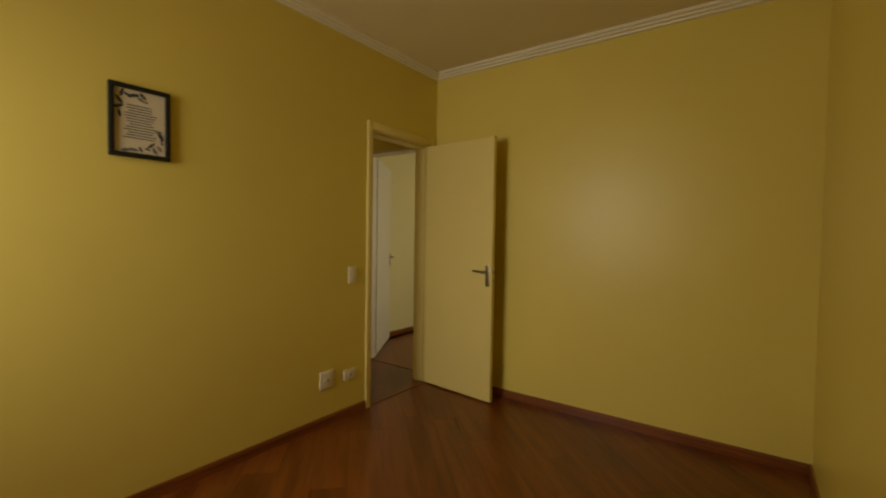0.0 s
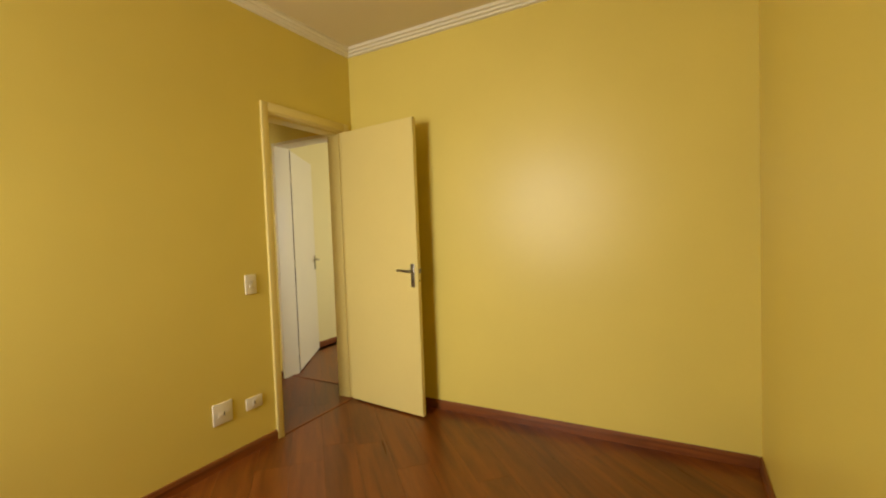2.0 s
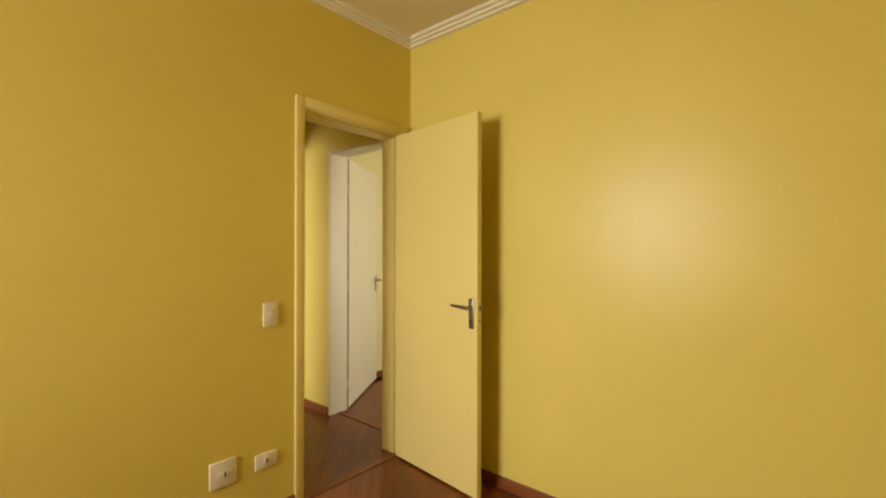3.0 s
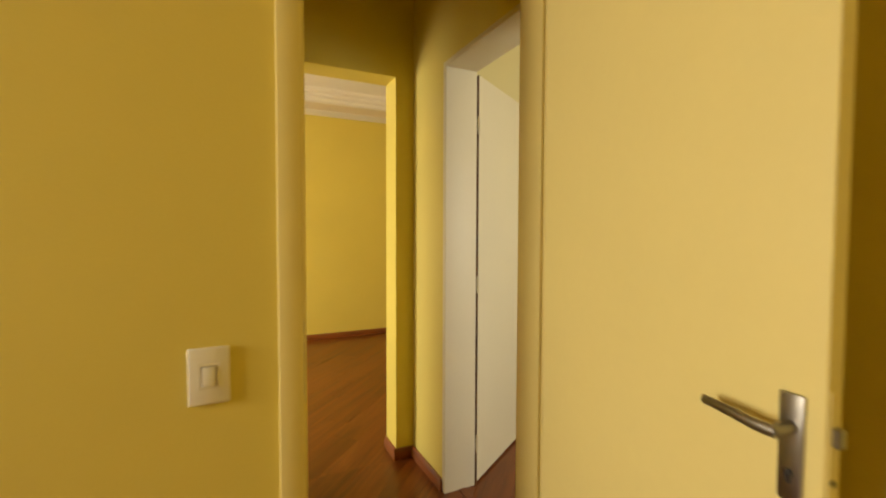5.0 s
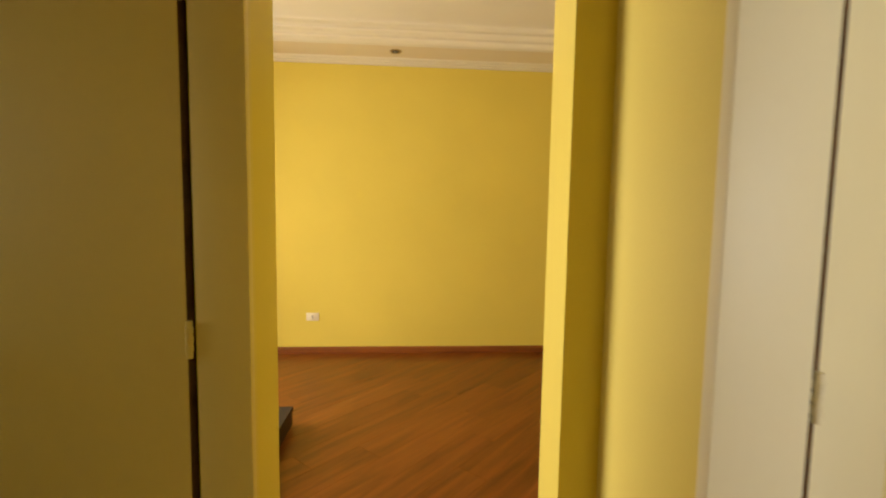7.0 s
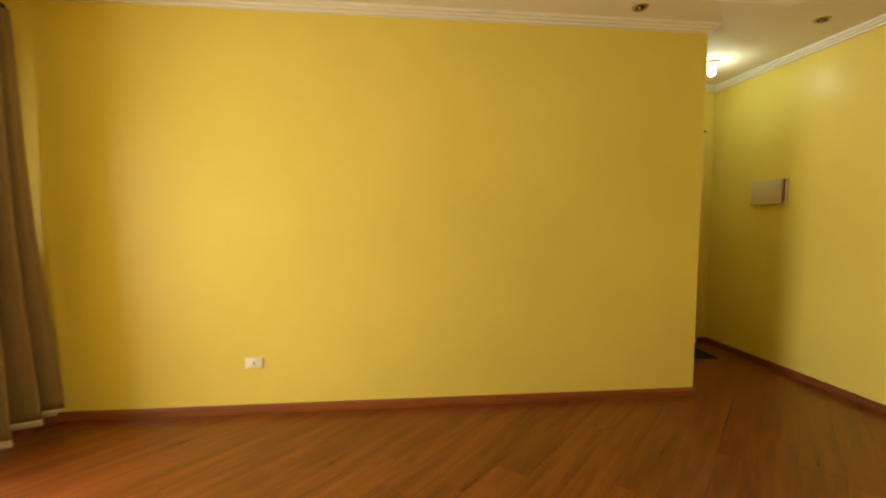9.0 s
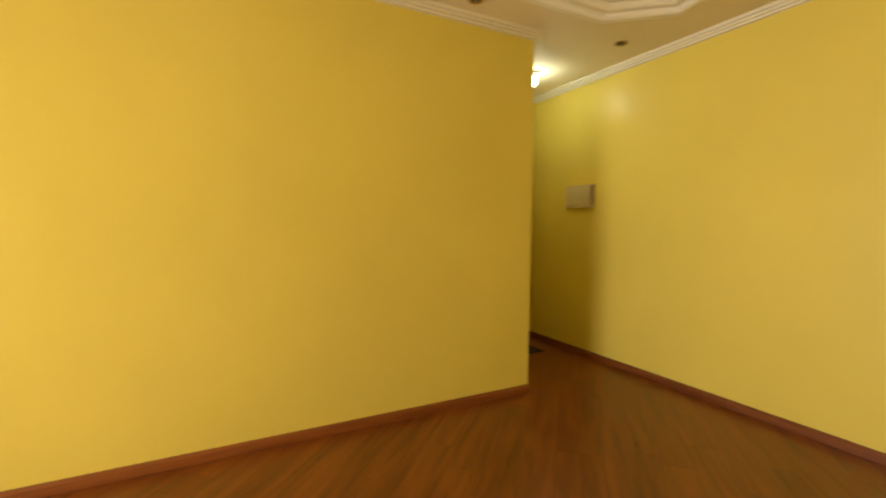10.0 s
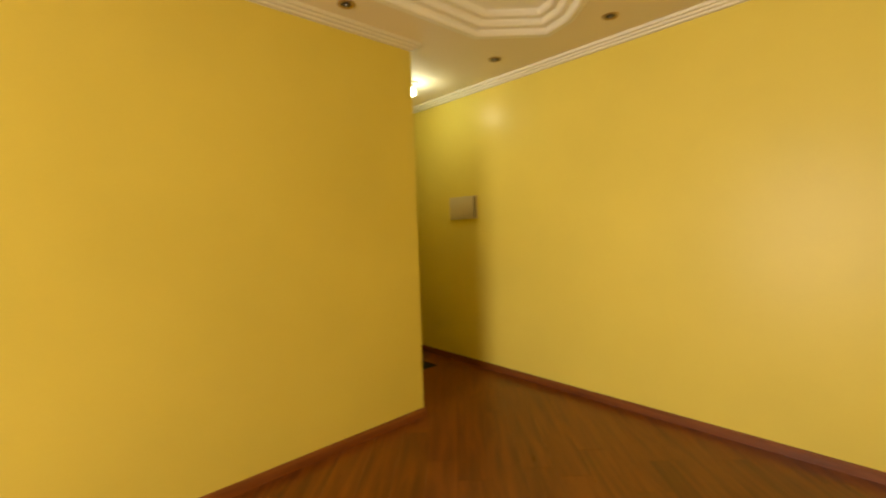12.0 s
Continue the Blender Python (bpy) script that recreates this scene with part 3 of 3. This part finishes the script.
def curtain():
    d = thing("curtain", pose(0, 0, 0), "beige floor-length curtain hanging in folds beside the window", "curtain")

    def sheet(z0, z1, rows, push=0.0):
        bm = bmesh.new()
        cols, grid = 150, []
        for i in range(rows + 1):
            z = z0 + (z1 - z0) * i / rows
            s = 1 - z / 2.62
            line = []
            for j in range(cols + 1):
                u = j / cols
                y = 3.70 + 0.65 * u + s * (0.10 * u ** 2) - 0.02 * math.sin(5 * s) * u
                ph = math.tau * (4.3 * u + 0.3 * math.sin(5.1 * u + 1.2)) + 0.7 * math.sin(3.1 * s) + 0.5 * math.sin(4.3 * s + 6 * u)
                amp = (0.034 + 0.032 * s) * (1 + 0.4 * math.sin(9.7 * u + 0.8))
                x = -1.95 + amp * math.sin(ph) + 0.012 * math.sin(2.3 * ph + 1.0) + s * 0.04 * math.sin(u * 7) + 0.06 * s * u + push
                line.append(bm.verts.new((x, y + 0.02 * s * math.cos(ph), z + 0.02 * math.sin(u * 9) * s * (1 if z < 0.2 else 0))))
            grid.append(line)
        for a, b in zip(grid, grid[1:]):
            for j in range(cols):
                bm.faces.new((a[j], a[j + 1], b[j + 1], b[j]))
        return bm

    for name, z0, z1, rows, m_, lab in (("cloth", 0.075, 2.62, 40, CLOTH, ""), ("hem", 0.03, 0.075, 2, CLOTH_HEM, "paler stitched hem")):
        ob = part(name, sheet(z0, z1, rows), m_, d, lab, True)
        sol = ob.modifiers.new("thickness", "SOLIDIFY")
        sol.thickness = 0.004
    return d


curtain()
rod = thing("curtain_rod", pose(0, 0, 0), "dark metal curtain rod with round ends fixed to the wall", "curtain rod")
part("rod", cyl(bmesh.new(), 0.011, 0.011, 2.2, pose(-1.96, 3.2, 2.63, 90)), BLACK, rod, "", True)
for fy in (2.08, 4.33):
    bm = bmesh.new()
    bmesh.ops.create_uvsphere(bm, u_segments=16, v_segments=10, radius=0.024, matrix=pose(-1.96, fy, 2.63))
    part("finial", bm, BLACK, rod, "", True)
for fy in (2.15, 4.30):
    part("bracket", boxes((-2.2, -1.95, fy - 0.008, fy + 0.008, 2.61, 2.625), bevel=0.002), BLACK, rod)

# ---- things on the floor ----
base = thing("low_platform", pose(0, 0, 0), "low dark stained wooden platform on the laminate floor", "platform")
part("top", boxes((-1.0, -0.392, 2.25, 3.01, 0.09, 0.12), bevel=0.003), DARKWOOD, base)
part("plinth", boxes((-0.99, -0.397, 2.26, 3.005, 0.0, 0.09)), DARKWOOD, base)
mat_ob = thing("doormat", pose(3.20, 5.48, 0), "black rubber doormat in front of the entry door", "doormat")
part("pad", boxes((-0.36, 0.36, -0.21, 0.21, 0, 0.010), bevel=0.004), MATBLACK, mat_ob)

# ---- floors ----


def clip(poly, rect):
    x0, x1, y0, y1 = rect
    for axis, v, keep in ((0, x0, 1), (0, x1, -1), (1, y0, 1), (1, y1, -1)):
        out = []
        for i, p in enumerate(poly):
            q = poly[(i + 1) % len(poly)]
            dp, dq = keep * (p[axis] - v), keep * (q[axis] - v)
            if dp >= 0:
                out.append(p)
            if dp * dq < 0:
                s = dp / (dp - dq)
                out.append((p[0] + s * (q[0] - p[0]), p[1] + s * (q[1] - p[1])))
        poly = out
        if len(poly) < 3:
            return []
    return poly


def area(p):
    return abs(sum(a[0] * b[1] - b[0] * a[1] for a, b in zip(p, p[1:] + p[:1]))) / 2


def planks(name, rect, label, width=0.19, length=1.29, gap=0.0005, seed=1):
    x0, x1, y0, y1 = rect
    fl = structure(name, boxes((x0, x1, y0, y1, -0.012, -0.003)), GAP, label, "floor")
    rnd = random.Random(seed)
    ca, sa = math.cos(radians(PLANK_ANGLE)), math.sin(radians(PLANK_ANGLE))
    cx, cy = (x0 + x1) / 2, (y0 + y1) / 2
    reach = math.hypot(x1 - x0, y1 - y0) / 2 + length
    rows = int(reach / width) + 1
    for i in range(-rows, rows):
        start = -reach - rnd.uniform(0, length)
        while start < reach:
            u0, u1, v0, v1 = start + gap, start + length - gap, i * width + gap, (i + 1) * width - gap
            start += length
            poly = clip([(cx + ca * u - sa * v, cy + sa * u + ca * v) for u, v in ((u0, v0), (u1, v0), (u1, v1), (u0, v1))], rect)
            if len(poly) < 3 or area(poly) < 0.00001:
                continue
            n = len(poly)
            verts = [(*p, 0.0) for p in poly] + [(*p, -0.004) for p in poly]
            faces = [tuple(range(n)), *[(k, n + k, n + (k + 1) % n, (k + 1) % n) for k in range(n)]]
            me = bpy.data.meshes.new("plank")
            me.from_pydata(verts, [], faces)
            me.materials.append(PLANK)
            new("plank", me).parent = fl


FLOOR = "diagonal reddish brown laminate floor with a soft sheen"
planks("floor_bedroom", (-3.2, XE, YS, 0.0), FLOOR, seed=1)
planks("floor_hall", (-0.03, 0.955, 0.0, 1.345), FLOOR, seed=2)
planks("floor_living", (-2.85, XR, 1.345, YN), FLOOR, seed=3)
planks("floor_entry", (2.70, XR, YN, 5.82), FLOOR, seed=4)
planks("floor_room", (0.955, 3.9, -1.6, 1.345), FLOOR, seed=5)
structure("floor_room_edge", boxes((1.04, 3.9, 1.345, 1.445, -0.012, 0.0)), PLANK, FLOOR, "floor")
structure("floor_bathroom", boxes((-1.9, -0.03, 0.15, 1.345, -0.012, -0.001)), TILE_WHITE, "pale tiled bathroom floor", "floor")
